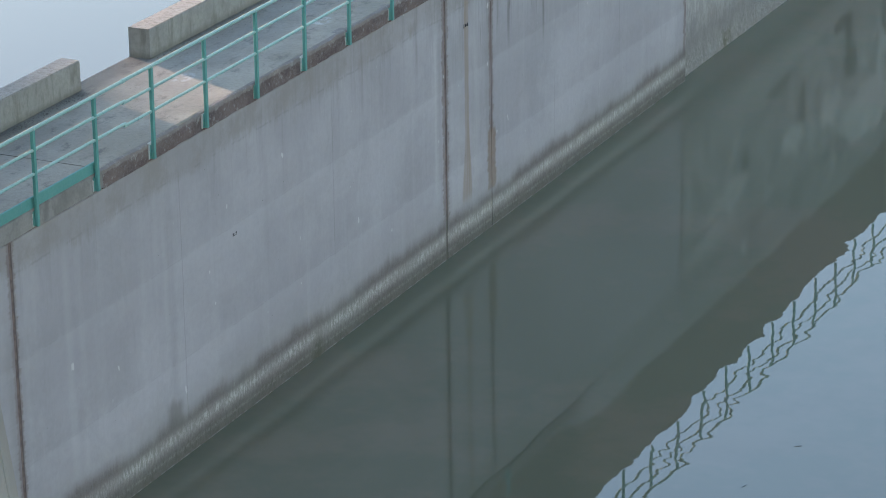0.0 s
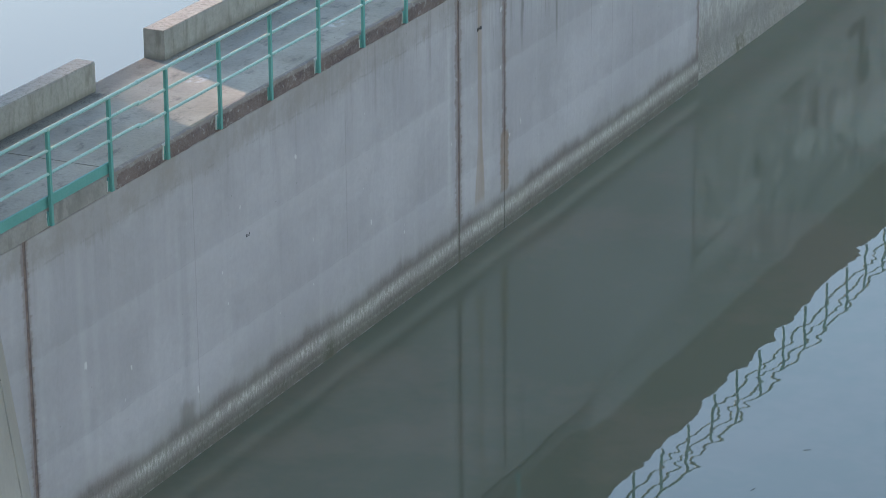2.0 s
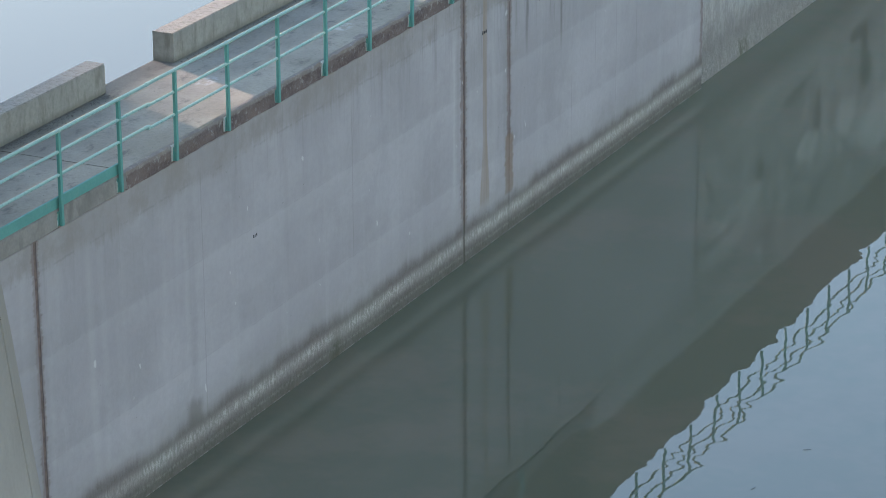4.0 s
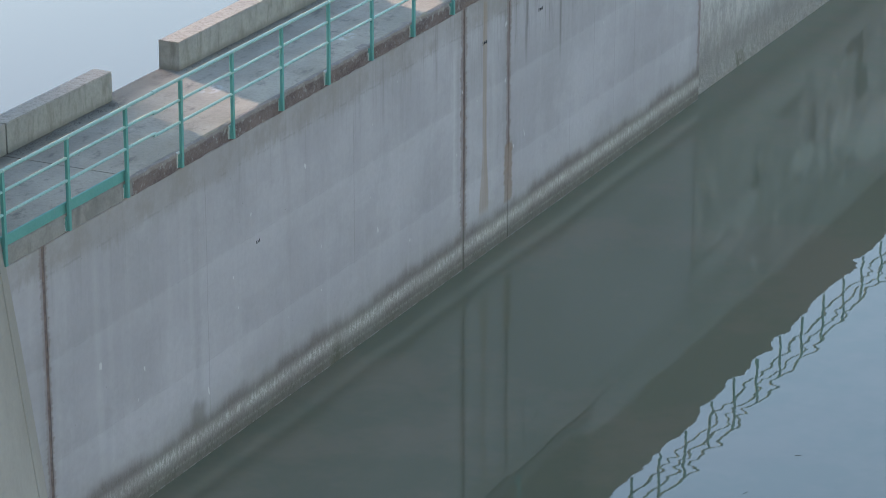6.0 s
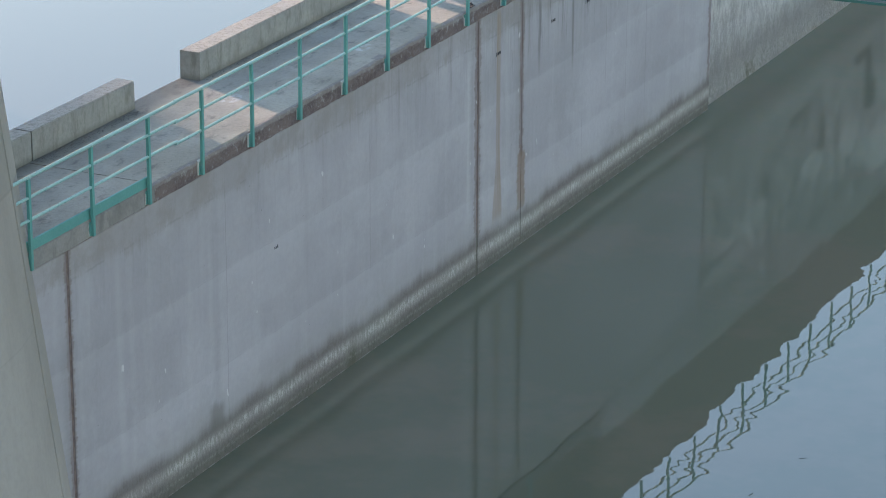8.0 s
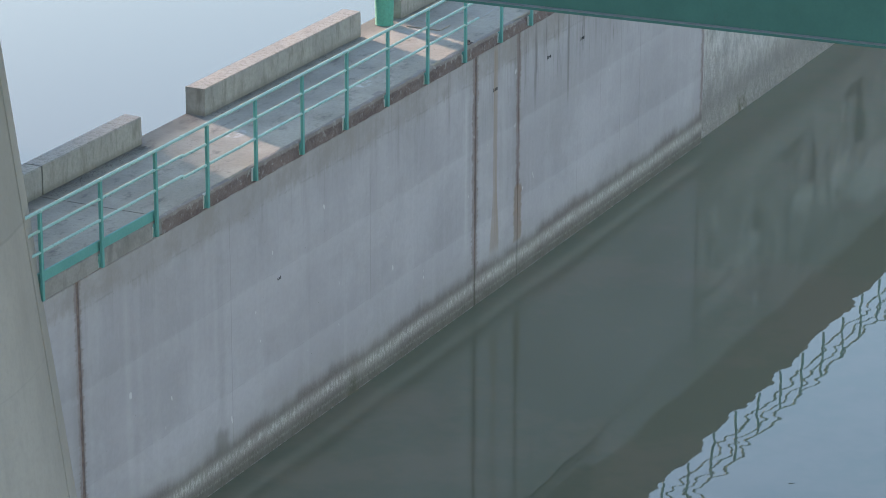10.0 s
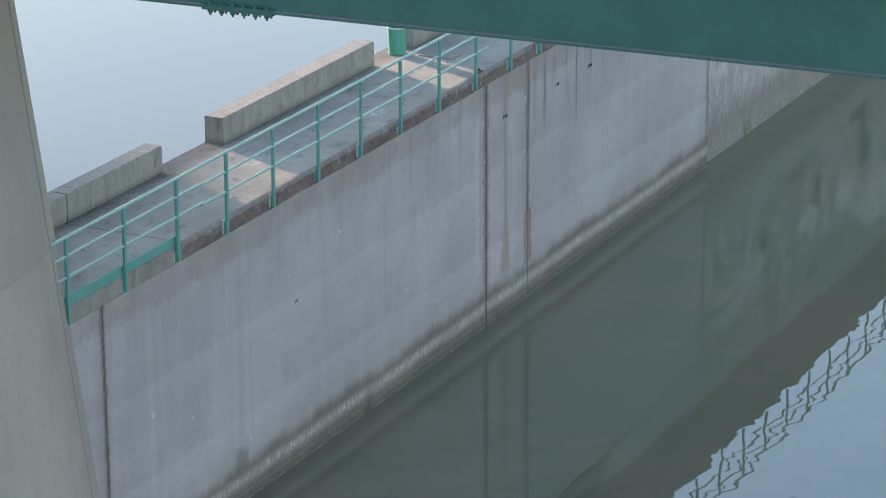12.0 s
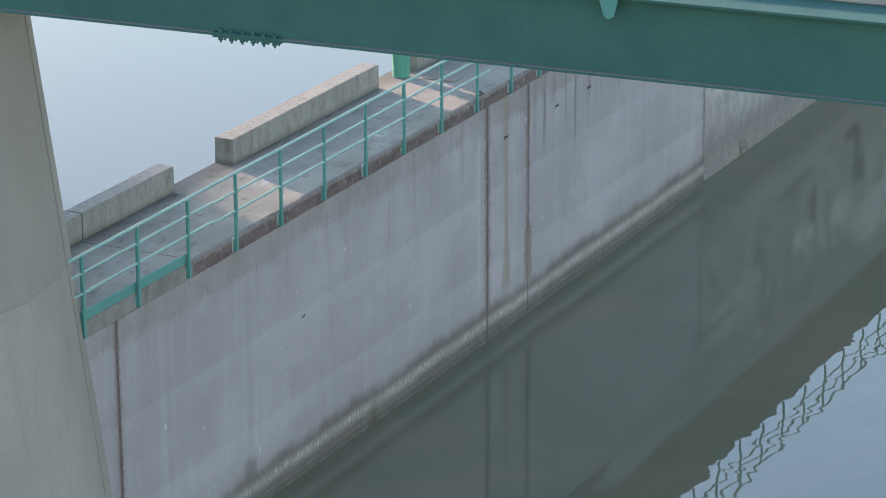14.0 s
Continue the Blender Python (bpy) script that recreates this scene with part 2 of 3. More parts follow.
        # lime crust: a soft pale bloom with a gritty, broken core
        edge = k.math("MULTIPLY_ADD", grain, 0.12, k.math("MULTIPLY_ADD", slow, 0.16, k.z))
        bloom = k.band(edge, 0.43, 0.60, 0.12)
        col = k.mix(k.mul(bloom, k.ramp(k.y, 8.0, 16.0, 0.4, 0.6)), col, (0.37, 0.355, 0.32))
        stroke = k.noise((18.0, 18.0, 6.0), 6, 0.85, (1, 1, 9))
        core = k.mul(k.band(edge, 0.46, 0.60, 0.09), k.ramp(stroke, 0.44, 0.60), k.ramp(k.noise((1.1, 1.1, 0.5), 4, 0.7, (4, 4, 2)), 0.35, 0.6, 0.35, 1.0))
        col = k.mix(k.mul(core, 0.85), col, (0.56, 0.545, 0.51))
        slime = k.ramp(edge, 0.24, 0.44, 1.0, 0.0)
        algae = k.mix(k.ramp(k.noise((3, 3, 3), 5, 0.7, (6, 6, 1)), 0.4, 0.6), (0.112, 0.109, 0.090), (0.085, 0.083, 0.066))
        col = k.mix(k.mul(slime, k.ramp(grain, 0.35, 0.65, 0.95, 0.55)), col, algae)
        tide = k.mul(k.band(k.math("MULTIPLY_ADD", jag, 0.06, k.z), 0.16, 0.20, 0.03), k.ramp(grain, 0.4, 0.6))
        col = k.mix(k.mul(tide, 0.45), col, (0.32, 0.31, 0.28))
        col = k.mix(k.mul(k.ramp(k.z, 0.012, 0.028, 1.0, 0.0), broken, 0.4), col, (0.34, 0.34, 0.33))
        moss = k.mul(k.band(k.math("MULTIPLY_ADD", jag, 0.3, k.y), 8.40, 8.72, 0.1), k.ramp(zz, 0.3, 0.7, 1.0, 0.0), k.ramp(k.noise((4, 4, 4), 4, 0.7), 0.35, 0.5))
        col = k.mix(k.mul(moss, 0.8), col, (0.07, 0.07, 0.045))
    k.colour(col, k.ramp(zz, 0.6, 0.95, 0.55, 0.88))
    if rough_part:
        return k.bump(k.math("ADD", k.noise((9, 9, 9), 6, 0.8), k.mul(cloud, 0.5)), 1.0, 0.05).m
    return k.bump(k.math("ADD", fine, k.mul(k.noise((1.2, 1.2, 0.8), 3, 0.5), 0.8)), 0.35, 0.012).m


def concrete(name, a, b, dark, scale=1.0, bump=0.4):
    k = Mat(name, 0.88)
    big = k.noise((0.8 * scale,) * 3, 4, 0.6)
    fine = k.noise((14 * scale,) * 3, 5, 0.7, (3, 2, 1))
    stain = k.noise((2.6 * scale, 2.6 * scale, 0.9 * scale), 5, 0.65, (9, 4, 2))
    col = k.mix(k.ramp(big, 0.35, 0.65), a, b)
    col = k.mix(k.ramp(stain, 0.5, 0.72, 0.0, 0.6), col, dark)
    col = k.mix(k.ramp(fine, 0.35, 0.75, 0.0, 0.35), col, dark)
    k.colour(col)
    return k.bump(k.math("ADD", fine, k.mul(stain, 0.6)), bump, 0.012).m


def parapet_material():
    k = Mat("parapet_concrete", 0.9)
    big = k.noise((1.0, 1.0, 1.0), 4, 0.6)
    fine = k.noise((15, 15, 15), 5, 0.7, (3, 2, 1))
    runs = k.noise((5.0, 5.0, 1.1), 5, 0.7, (9, 4, 2))
    col = k.mix(k.ramp(big, 0.35, 0.65), (0.30, 0.287, 0.256), (0.365, 0.35, 0.312))
    col = k.mix(k.ramp(runs, 0.48, 0.66, 0.0, 0.6), col, (0.16, 0.155, 0.125))
    col = k.mix(k.ramp(fine, 0.35, 0.75, 0.0, 0.35), col, (0.16, 0.15, 0.13))
    # worn gritty top, its sunlight partly painted in as paler colour; a dirty foot
    worn_or_sunlit = k.mul(k.ramp(k.z, 5.435, 5.46), k.ramp(k.noise((6, 6, 6), 5, 0.75, (1, 7, 3)), 0.3, 0.6, 0.45, 1.0))
    col = k.mix(k.mul(worn_or_sunlit, 0.45), col, (0.375, 0.35, 0.295))
    chips = k.mul(k.ramp(k.z, 5.435, 5.46), k.ramp(k.noise((13, 13, 13), 5, 0.8, (5, 1, 3)), 0.5, 0.6))
    col = k.mix(k.mul(chips, 0.6), col, (0.17, 0.155, 0.13))
    foot = k.ramp(k.math("MULTIPLY_ADD", runs, 0.2, k.z), 5.10, 5.24, 0.6, 0.0)
    col = k.mix(foot, col, (0.13, 0.12, 0.10))
    k.colour(col)
    return k.bump(k.math("ADD", fine, k.mul(runs, 0.7)), 0.6, 0.02).m


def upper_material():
    """Brown above grey concrete, ragged along its lower edge."""
    k = Mat("brown_concrete", 0.9)
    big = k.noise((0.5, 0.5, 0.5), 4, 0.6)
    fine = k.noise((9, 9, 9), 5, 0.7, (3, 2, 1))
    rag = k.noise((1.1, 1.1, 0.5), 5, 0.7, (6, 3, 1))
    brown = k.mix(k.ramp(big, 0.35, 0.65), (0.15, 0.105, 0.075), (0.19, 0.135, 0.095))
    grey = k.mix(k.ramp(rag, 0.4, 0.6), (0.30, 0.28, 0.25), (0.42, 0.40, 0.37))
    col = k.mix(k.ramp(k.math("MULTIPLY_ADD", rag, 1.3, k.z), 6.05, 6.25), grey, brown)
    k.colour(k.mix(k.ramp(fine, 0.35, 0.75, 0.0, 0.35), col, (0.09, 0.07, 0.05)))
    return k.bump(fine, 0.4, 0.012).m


def paint(name, a, b, worn_or_sunlit, rough=0.45):
    """Weathered oil paint on steel."""
    k = Mat(name, rough)
    big = k.noise((1.3, 1.3, 1.3), 4, 0.6)
    fine = k.noise((30, 30, 30), 4, 0.6)
    col = k.mix(k.ramp(big, 0.35, 0.65), a, b)
    col = k.mix(k.ramp(k.noise((8, 8, 3), 5, 0.7, (2, 2, 2)), 0.62, 0.72, 0.0, 0.5), col, worn_or_sunlit)
    k.colour(col, k.ramp(fine, 0.3, 0.7, rough - 0.08, rough + 0.15))
    return k.bump(fine, 0.15, 0.003).m


def water_material():
    k = Mat("murky_water", 0.004)
    # body colour: darker near the pier, paler up the channel, with drifting brown clouds
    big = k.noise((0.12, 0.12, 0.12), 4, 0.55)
    grade = k.ramp(k.math("MULTIPLY_ADD", big, 14.0, k.y), 8.0, 34.0)
    col = k.mix(grade, (0.128, 0.131, 0.084), (0.150, 0.155, 0.098))
    mud = k.ramp(k.noise((0.22, 0.22, 0.22), 5, 0.65, (4, 9, 0)), 0.46, 0.60)
    col = k.mix(k.mul(mud, 0.5), col, (0.190, 0.155, 0.104))
    # behind the wall a darker, warmer colour is painted in to dim sky glare
    k.colour(k.mix(k.ramp(k.x, -2.2, -0.5, 1.0, 0.0), col, (0.050, 0.036, 0.018)))
    k.b.inputs["IOR"].default_value = 1.66
    swell = k.noise((0.42, 0.62, 1.0), 2, 0.4, (5, 3, 0), 0.5)
    ripple = k.noise((4.5, 6.0, 1.0), 2, 0.5, (1, 9, 0), 0.3)
    calm = k.ramp(k.x, 3.2, 5.6, 0.04, 1.0)
    h = k.math("ADD", k.mul(swell, 1.5, calm), k.mul(ripple, 0.022, calm))
    # small wind ripples on the open water behind the wall
    wind = k.mul(k.noise((2.2, 11.0, 1.0), 3, 0.55, (2, 2, 0)), k.ramp(k.x, -45.0, -8.0, 1.0, 0.0))
    h = k.math("ADD", h, k.mul(wind, 1.6))
    return k.bump(h, 1.0, 0.0048).m


def slab_edge_material():
    """Broken, brown-stained edge of the walkway slab."""
    k = Mat("stained_slab_edge", 0.92)
    big = k.noise((1.6, 1.6, 3.0), 4, 0.6)
    fine = k.noise((22, 22, 22), 5, 0.75)
    fleck = k.noise((8, 8, 8), 4, 0.75, (4, 4, 4))
    col = k.mix(k.ramp(big, 0.35, 0.65), (0.115, 0.082, 0.078), (0.18, 0.135, 0.125))
    col = k.mix(k.ramp(fine, 0.45, 0.8, 0.0, 0.55), col, (0.30, 0.28, 0.26))
    col = k.mix(k.ramp(fleck, 0.56, 0.64, 0.0, 0.5), col, (0.38, 0.37, 0.35))
    lip = k.mul(k.ramp(k.math("MULTIPLY_ADD", fleck, 0.10, k.z), 4.955, 4.99), 0.45)
    col = k.mix(lip, col, (0.36, 0.34, 0.31))
    k.colour(col)
    return k.bump(k.math("ADD", fine, big), 0.9, 0.025).m


def deck_material():
    k = Mat("walkway_concrete", 0.85)
    big = k.noise((0.7, 0.7, 0.7), 4, 0.6)
    fine = k.noise((16, 16, 16), 5, 0.7)
    blot = k.noise((3.2, 1.6, 1.0), 6, 0.75, (6, 2, 0))
    col = k.mix(k.ramp(big, 0.35, 0.65), (0.285, 0.258, 0.208), (0.375, 0.342, 0.28))
    col = k.mix(k.ramp(blot, 0.54, 0.68, 0.0, 0.6), col, (0.10, 0.095, 0.09))
    col = k.mix(k.ramp(fine, 0.4, 0.8, 0.0, 0.35), col, (0.11, 0.105, 0.10))
    # lime splashes
    for px, py, r in ((-1.05, 6.42, 0.30), (-0.55, 9.9, 0.28)):
        off = k.math("ADD", k.math("POWER", k.math("MULTIPLY", k.math("SUBTRACT", k.x, px), 1.6), 2.0), k.math("POWER", k.math("SUBTRACT", k.y, py), 2.0))
        splash = k.mul(k.ramp(off, r * r * 0.2, r * r, 1.0, 0.0), k.ramp(k.noise((7, 7, 7), 5, 0.75, (2, 2, 5)), 0.45, 0.58))
        col = k.mix(k.mul(splash, 0.7), col, (0.55, 0.54, 0.52))
    # grit gathered along the low parapets
    wav = k.math("MULTIPLY_ADD", k.noise((2, 2, 2), 4, 0.7), 0.5, k.x)
    col = k.mix(k.ramp(wav, -1.88, -1.50, 0.6, 0.0), col, (0.09, 0.085, 0.075))
    k.colour(col, k.ramp(blot, 0.4, 0.7, 0.75, 0.9))
    return k.bump(k.math("ADD", fine, blot), 0.7, 0.02).m


def pier_material():
    k = Mat("pier_concrete", 0.85)
    cloud = k.noise((0.45, 0.45, 0.3), 3, 0.5)
    fine = k.noise((11, 11, 11), 5, 0.65)
    streak = k.noise((2.2, 2.2, 0.14), 4, 0.6, (3, 3, 0))
    col = k.mix(k.ramp(cloud, 0.35, 0.65), (0.295, 0.272, 0.240), (0.36, 0.335, 0.298))
    col = k.mix(k.ramp(streak, 0.45, 0.75, 0.0, 0.32), col, (0.21, 0.20, 0.17))
    col = k.mix(k.ramp(fine, 0.35, 0.75, 0.0, 0.2), col, (0.2, 0.19, 0.18))
    wav = k.math("MULTIPLY_ADD", cloud, 0.25, k.z)
    col = k.mix(k.mul(k.ramp(wav, 6.15, 6.25), 0.35), col, (0.235, 0.23, 0.205))
    line = k.math("ADD", k.band(wav, 6.18, 6.22, 0.012), k.mul(k.band(wav, 4.2, 4.22, 0.012), 0.5))
    col = k.mix(k.mul(line, 0.25), col, (0.15, 0.145, 0.13))
    k.colour(col)
    return k.bump(k.math("ADD", fine, k.mul(cloud, 0.6)), 0.3, 0.012).m


def plain(name, c, rough=0.7, metal=0.0):
    k = Mat(name, rough, metal)
    n = k.noise((18, 18, 18), 4, 0.65)
    k.colour(k.mix(k.ramp(n, 0.3, 0.75, 0.0, 0.5), c, tuple(v * 0.6 for v in c)))
    return k.bump(n, 0.25, 0.004).m


def filler_material():
    """Tarry joint filler, silted up near the water."""
    k = Mat("joint_filler", 0.95)
    rag = k.noise((6, 6, 5), 5, 0.75)
    col = k.mix(k.ramp(rag, 0.4, 0.6), (0.125, 0.092, 0.086), (0.20, 0.148, 0.130))
    grade = k.ramp(k.math("MULTIPLY_ADD", rag, 0.4, k.z), 0.85, 1.15, 1.0, 0.0)
    k.colour(k.mix(grade, col, (0.135, 0.125, 0.108)))
    return k.bump(rag, 0.5, 0.01).m


M_WALL = wall_material("formed_concrete", False)
M_ROUGH = wall_material("rough_concrete", True)
M_CORE = filler_material()
M_EDGE = slab_edge_material()
M_DECK = deck_material()
M_PARAPET = parapet_material()
M_CURB = concrete("grey_edge_concrete", (0.21, 0.20, 0.185), (0.29, 0.275, 0.255), (0.13, 0.12, 0.11), 1.5)
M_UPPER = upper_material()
M_PIER = pier_material()
M_RAIL = paint("teal_rail_paint", (0.085, 0.275, 0.250), (0.10, 0.31, 0.28), (0.22, 0.30, 0.28), 0.5)
M_TUBE = paint("pale_teal_tube_paint", (0.24, 0.415, 0.375), (0.285, 0.455, 0.41), (0.30, 0.44, 0.40), 0.30)
M_GIRDER = paint("green_girder_paint", (0.046, 0.130, 0.112), (0.054, 0.150, 0.128), (0.055, 0.11, 0.095), 0.68)
M_GIRDER.node_tree.nodes["Principled BSDF"].inputs["Specular IOR Level"].default_value = 0.2
M_BUCKET = plain("green_plastic", (0.09, 0.36, 0.265), 0.5)
M_WHITE = plain("pale_plastic", (0.62, 0.66, 0.62), 0.5)
M_STEEL = plain("dull_steel", (0.42, 0.42, 0.41), 0.55, 0.4)
M_GRATE = plain("weathered_galvanised_steel", (0.34, 0.30, 0.245), 0.9)
M_IRON = plain("rusty_iron", (0.06, 0.05, 0.045), 0.8, 0.2)
M_MORTAR = plain("white_mortar", (0.55, 0.55, 0.53), 0.9)
M_ROAD = concrete("bridge_deck_concrete", (0.33, 0.31, 0.3), (0.4, 0.38, 0.37), (0.22, 0.21, 0.2), 0.8)
M_TWIG = plain("wet_twig", (0.05, 0.045, 0.035), 0.6)
M_MARK = plain("black_scribble", (0.03, 0.03, 0.035), 0.8)
M_DUST = plain("grey_dust", (0.26, 0.245, 0.235), 0.95)
M_GRIT = plain("dark_grit", (0.12, 0.108, 0.09), 0.9)
M_WATER = water_material()


# ---- building helpers ----
def mesh_of(name, bm, material, smooth=False):
    me = bpy.data.meshes.new(name)
    bm.to_mesh(me)
    bm.free()
    me.materials.append(material)
    if smooth:
        me.polygons.foreach_set("use_smooth", [True] * len(me.polygons))
    return me


def part(name, bm, material, parent=None, label="", smooth=False):
    ob = new(name, mesh_of(name, bm, material, smooth))
    ob.parent = parent
    return tagged(ob, label)


def empty(name, at, label, category, kind="", group=""):
    ob = new(name)
    ob.location = at
    return tagged(ob, label, category, group, kind)


def box(lo, hi, bevel=0.0, seg=1, bm=None):
    bm = bm or bmesh.new()
    made = bmesh.ops.create_cube(bm, size=1.0)["verts"]
    for v in made:
        v.co = Vector([lo[i] + (v.co[i] + 0.5) * (hi[i] - lo[i]) for i in range(3)])
    if bevel:
        edges = list({e for v in made for e in v.link_edges})
        bmesh.ops.bevel(bm, geom=edges, offset=bevel, segments=seg, affect="EDGES", profile=0.5)
    return bm


def tube(a, b, r, n=10, bm=None, r2=None):
    bm = bm or bmesh.new()
    a, b = Vector(a), Vector(b)
    m = Matrix.Translation((a + b) / 2) @ (b - a).to_track_quat("Z", "Y").to_matrix().to_4x4()
    bmesh.ops.create_cone(bm, cap_ends=True, segments=n, radius1=r, radius2=r if r2 is None else r2, depth=(b - a).length, matrix=m)
    return bm


def rough_slab(lo, hi, step, amp, seed):
    """A block cut into a fine grid whose +x face and its upper arris are chipped and uneven."""
    ny = max(2, int((hi[1] - lo[1]) / step))
    bm = bmesh.new()
    rows = []
    prof = [(lo[0], lo[2]), (hi[0], lo[2]), (hi[0], (lo[2] + hi[2]) / 2), (hi[0], hi[2] - 0.02), (hi[0] - 0.02, hi[2]), (lo[0], hi[2])]
    for i in range(ny + 1):
        y = lo[1] + (hi[1] - lo[1]) * i / ny
        row = []
        for j, (x, z) in enumerate(prof):
            d = Vector((0, 0, 0))
            if 1 <= j <= 4:
                q = Vector((seed + j * 0.37, y * 3.1, z * 4.0))
                chip = max(0.0, noise.noise(Vector((seed * 1.7, y * 1.3, j * 0.2))) - 0.25) * 2.2
                d.x = amp * noise.noise(q) - amp * 2.2 * chip * (1 if j >= 3 else 0.3)
                if j in (3, 4):
                    d.z = -amp * 1.4 * chip + amp * 0.2 * noise.noise(q * 1.7)
                if j == 1:
                    d.z = amp * 0.7 * noise.noise(q * 1.3)
            row.append(bm.verts.new(Vector((x, y, z)) + d))
        rows.append(row)
    n = len(prof)
    for a, b in zip(rows, rows[1:]):
        for j in range(n):
            bm.faces.new((a[j], a[(j + 1) % n], b[(j + 1) % n], b[j]))
    bm.faces.new(rows[0][::-1])
    bm.faces.new(rows[-1])
    bmesh.ops.recalc_face_normals(bm, faces=bm.faces)
    return bm


# ---- plan (wall face x = 0, water z = 0) ----
DECK = 5.0
SLAB = 4.72
BACK = -2.33
FAR = 75.0
ROUGH_FROM = 24.42
JOINTS = [-14.0, 0.0, 13.21, 15.06, ROUGH_FROM, 50.0, FAR]

# ---- water: one sheet to the horizon ----
bm = bmesh.new()
bmesh.ops.create_grid(bm, x_segments=8, y_segments=8, size=3000)
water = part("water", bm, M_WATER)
tagged(water, "still murky green-grey water with faint ripples", "water", kind="structure")

# ---- the long wall: a core and cast panels with open joints ----
wall = part("wall_long", box((BACK + 0.05, JOINTS[0], -3.0), (-0.010, ROUGH_FROM, SLAB - 0.004)), M_CORE)
tagged(wall, "long grey cast concrete wall with dark joints rising from water", "wall", kind="structure")
for a, b in zip(JOINTS, JOINTS[1:]):
    gap = 0.035 if a in (0.0, 13.21) else 0.014 if a < 20 else 0.005
    rough = a >= ROUGH_FROM
    face = -0.10 if rough else 0.0
    bm = rough_slab((face - 0.09, a + gap, -2.5), (face, b - (0.035 if b in (0.0, 13.21) else 0.010), 5.41 if rough else SLAB - 0.006), 0.25, 0.012 if rough else 0.004, a + (9.0 if rough else 2.0))
    part("panel", bm, M_ROUGH if rough else M_WALL, wall, "rough exposed concrete panel" if rough else "")
part("core", box((BACK + 0.05, ROUGH_FROM + 0.002, -3.0), (-0.17, FAR, SLAB - 0.004)), M_CORE, wall)
# thin back face
part("panel", box((BACK, JOINTS[0], -2.5), (BACK + 0.05, FAR, SLAB - 0.006)), M_CURB, wall)

# ---- walkway slab ----
deck = part("walkway", box((BACK + 0.02, JOINTS[0], SLAB - 0.002), (-0.12, 19.0, DECK - 0.03)), M_CORE)
tagged(deck, "grey concrete walkway slab on top of the wall", "walkway", kind="structure")
part("slab", box((BACK, JOINTS[0], DECK - 0.03), (-0.13, 2.30, DECK), 0.004), M_DECK, deck)
part("ledge", box((-2.42, JOINTS[0], DECK - 0.22), (BACK - 0.003, 5.27, DECK - 0.004), 0.01), M_CURB, deck)
part("slab", rough_slab((BACK, 2.32, DECK - 0.03), (-0.015, 19.0, DECK), 0.09, 0.007, 9.4), M_DECK, deck)
part("slab_edge", rough_slab((-0.13, JOINTS[0], SLAB + 0.016), (0.034, 2.30, DECK - 0.002), 0.08, 0.010, 3.3), M_CURB, deck, "plain grey slab edge")
part("slab_edge", rough_slab((-0.13, 2.305, SLAB), (0.024, 19.0, DECK - 0.005), 0.055, 0.026, 5.7), M_EDGE, deck, "chipped brown-stained slab edge")

# ---- raised far part of the wall with its own railing ----
UPPER = 7.32
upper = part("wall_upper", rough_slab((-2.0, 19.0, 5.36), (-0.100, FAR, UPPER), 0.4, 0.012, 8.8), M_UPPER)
part("base_course", rough_slab((-1.98, 19.002, SLAB), (-0.004, ROUGH_FROM, 5.37), 0.4, 0.004, 8.8), M_WALL, upper, "pale grey concrete course")
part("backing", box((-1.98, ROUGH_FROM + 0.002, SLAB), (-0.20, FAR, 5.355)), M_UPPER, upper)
tagged(upper, "raised brown concrete wall section", "wall", kind="structure")


# unseen high wall, added and shaped only to keep the near walkway in shade
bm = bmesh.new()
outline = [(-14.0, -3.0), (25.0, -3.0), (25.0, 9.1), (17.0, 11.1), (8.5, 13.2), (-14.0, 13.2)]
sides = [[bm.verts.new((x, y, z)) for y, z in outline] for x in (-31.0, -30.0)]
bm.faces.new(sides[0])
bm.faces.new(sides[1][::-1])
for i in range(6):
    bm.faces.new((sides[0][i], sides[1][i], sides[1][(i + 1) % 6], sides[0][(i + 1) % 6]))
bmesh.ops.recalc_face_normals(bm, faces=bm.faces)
shade = part("shade_wall", bm, M_CURB)
tagged(shade, "unseen plain grey concrete wall added to cast shade", "wall", kind="structure")


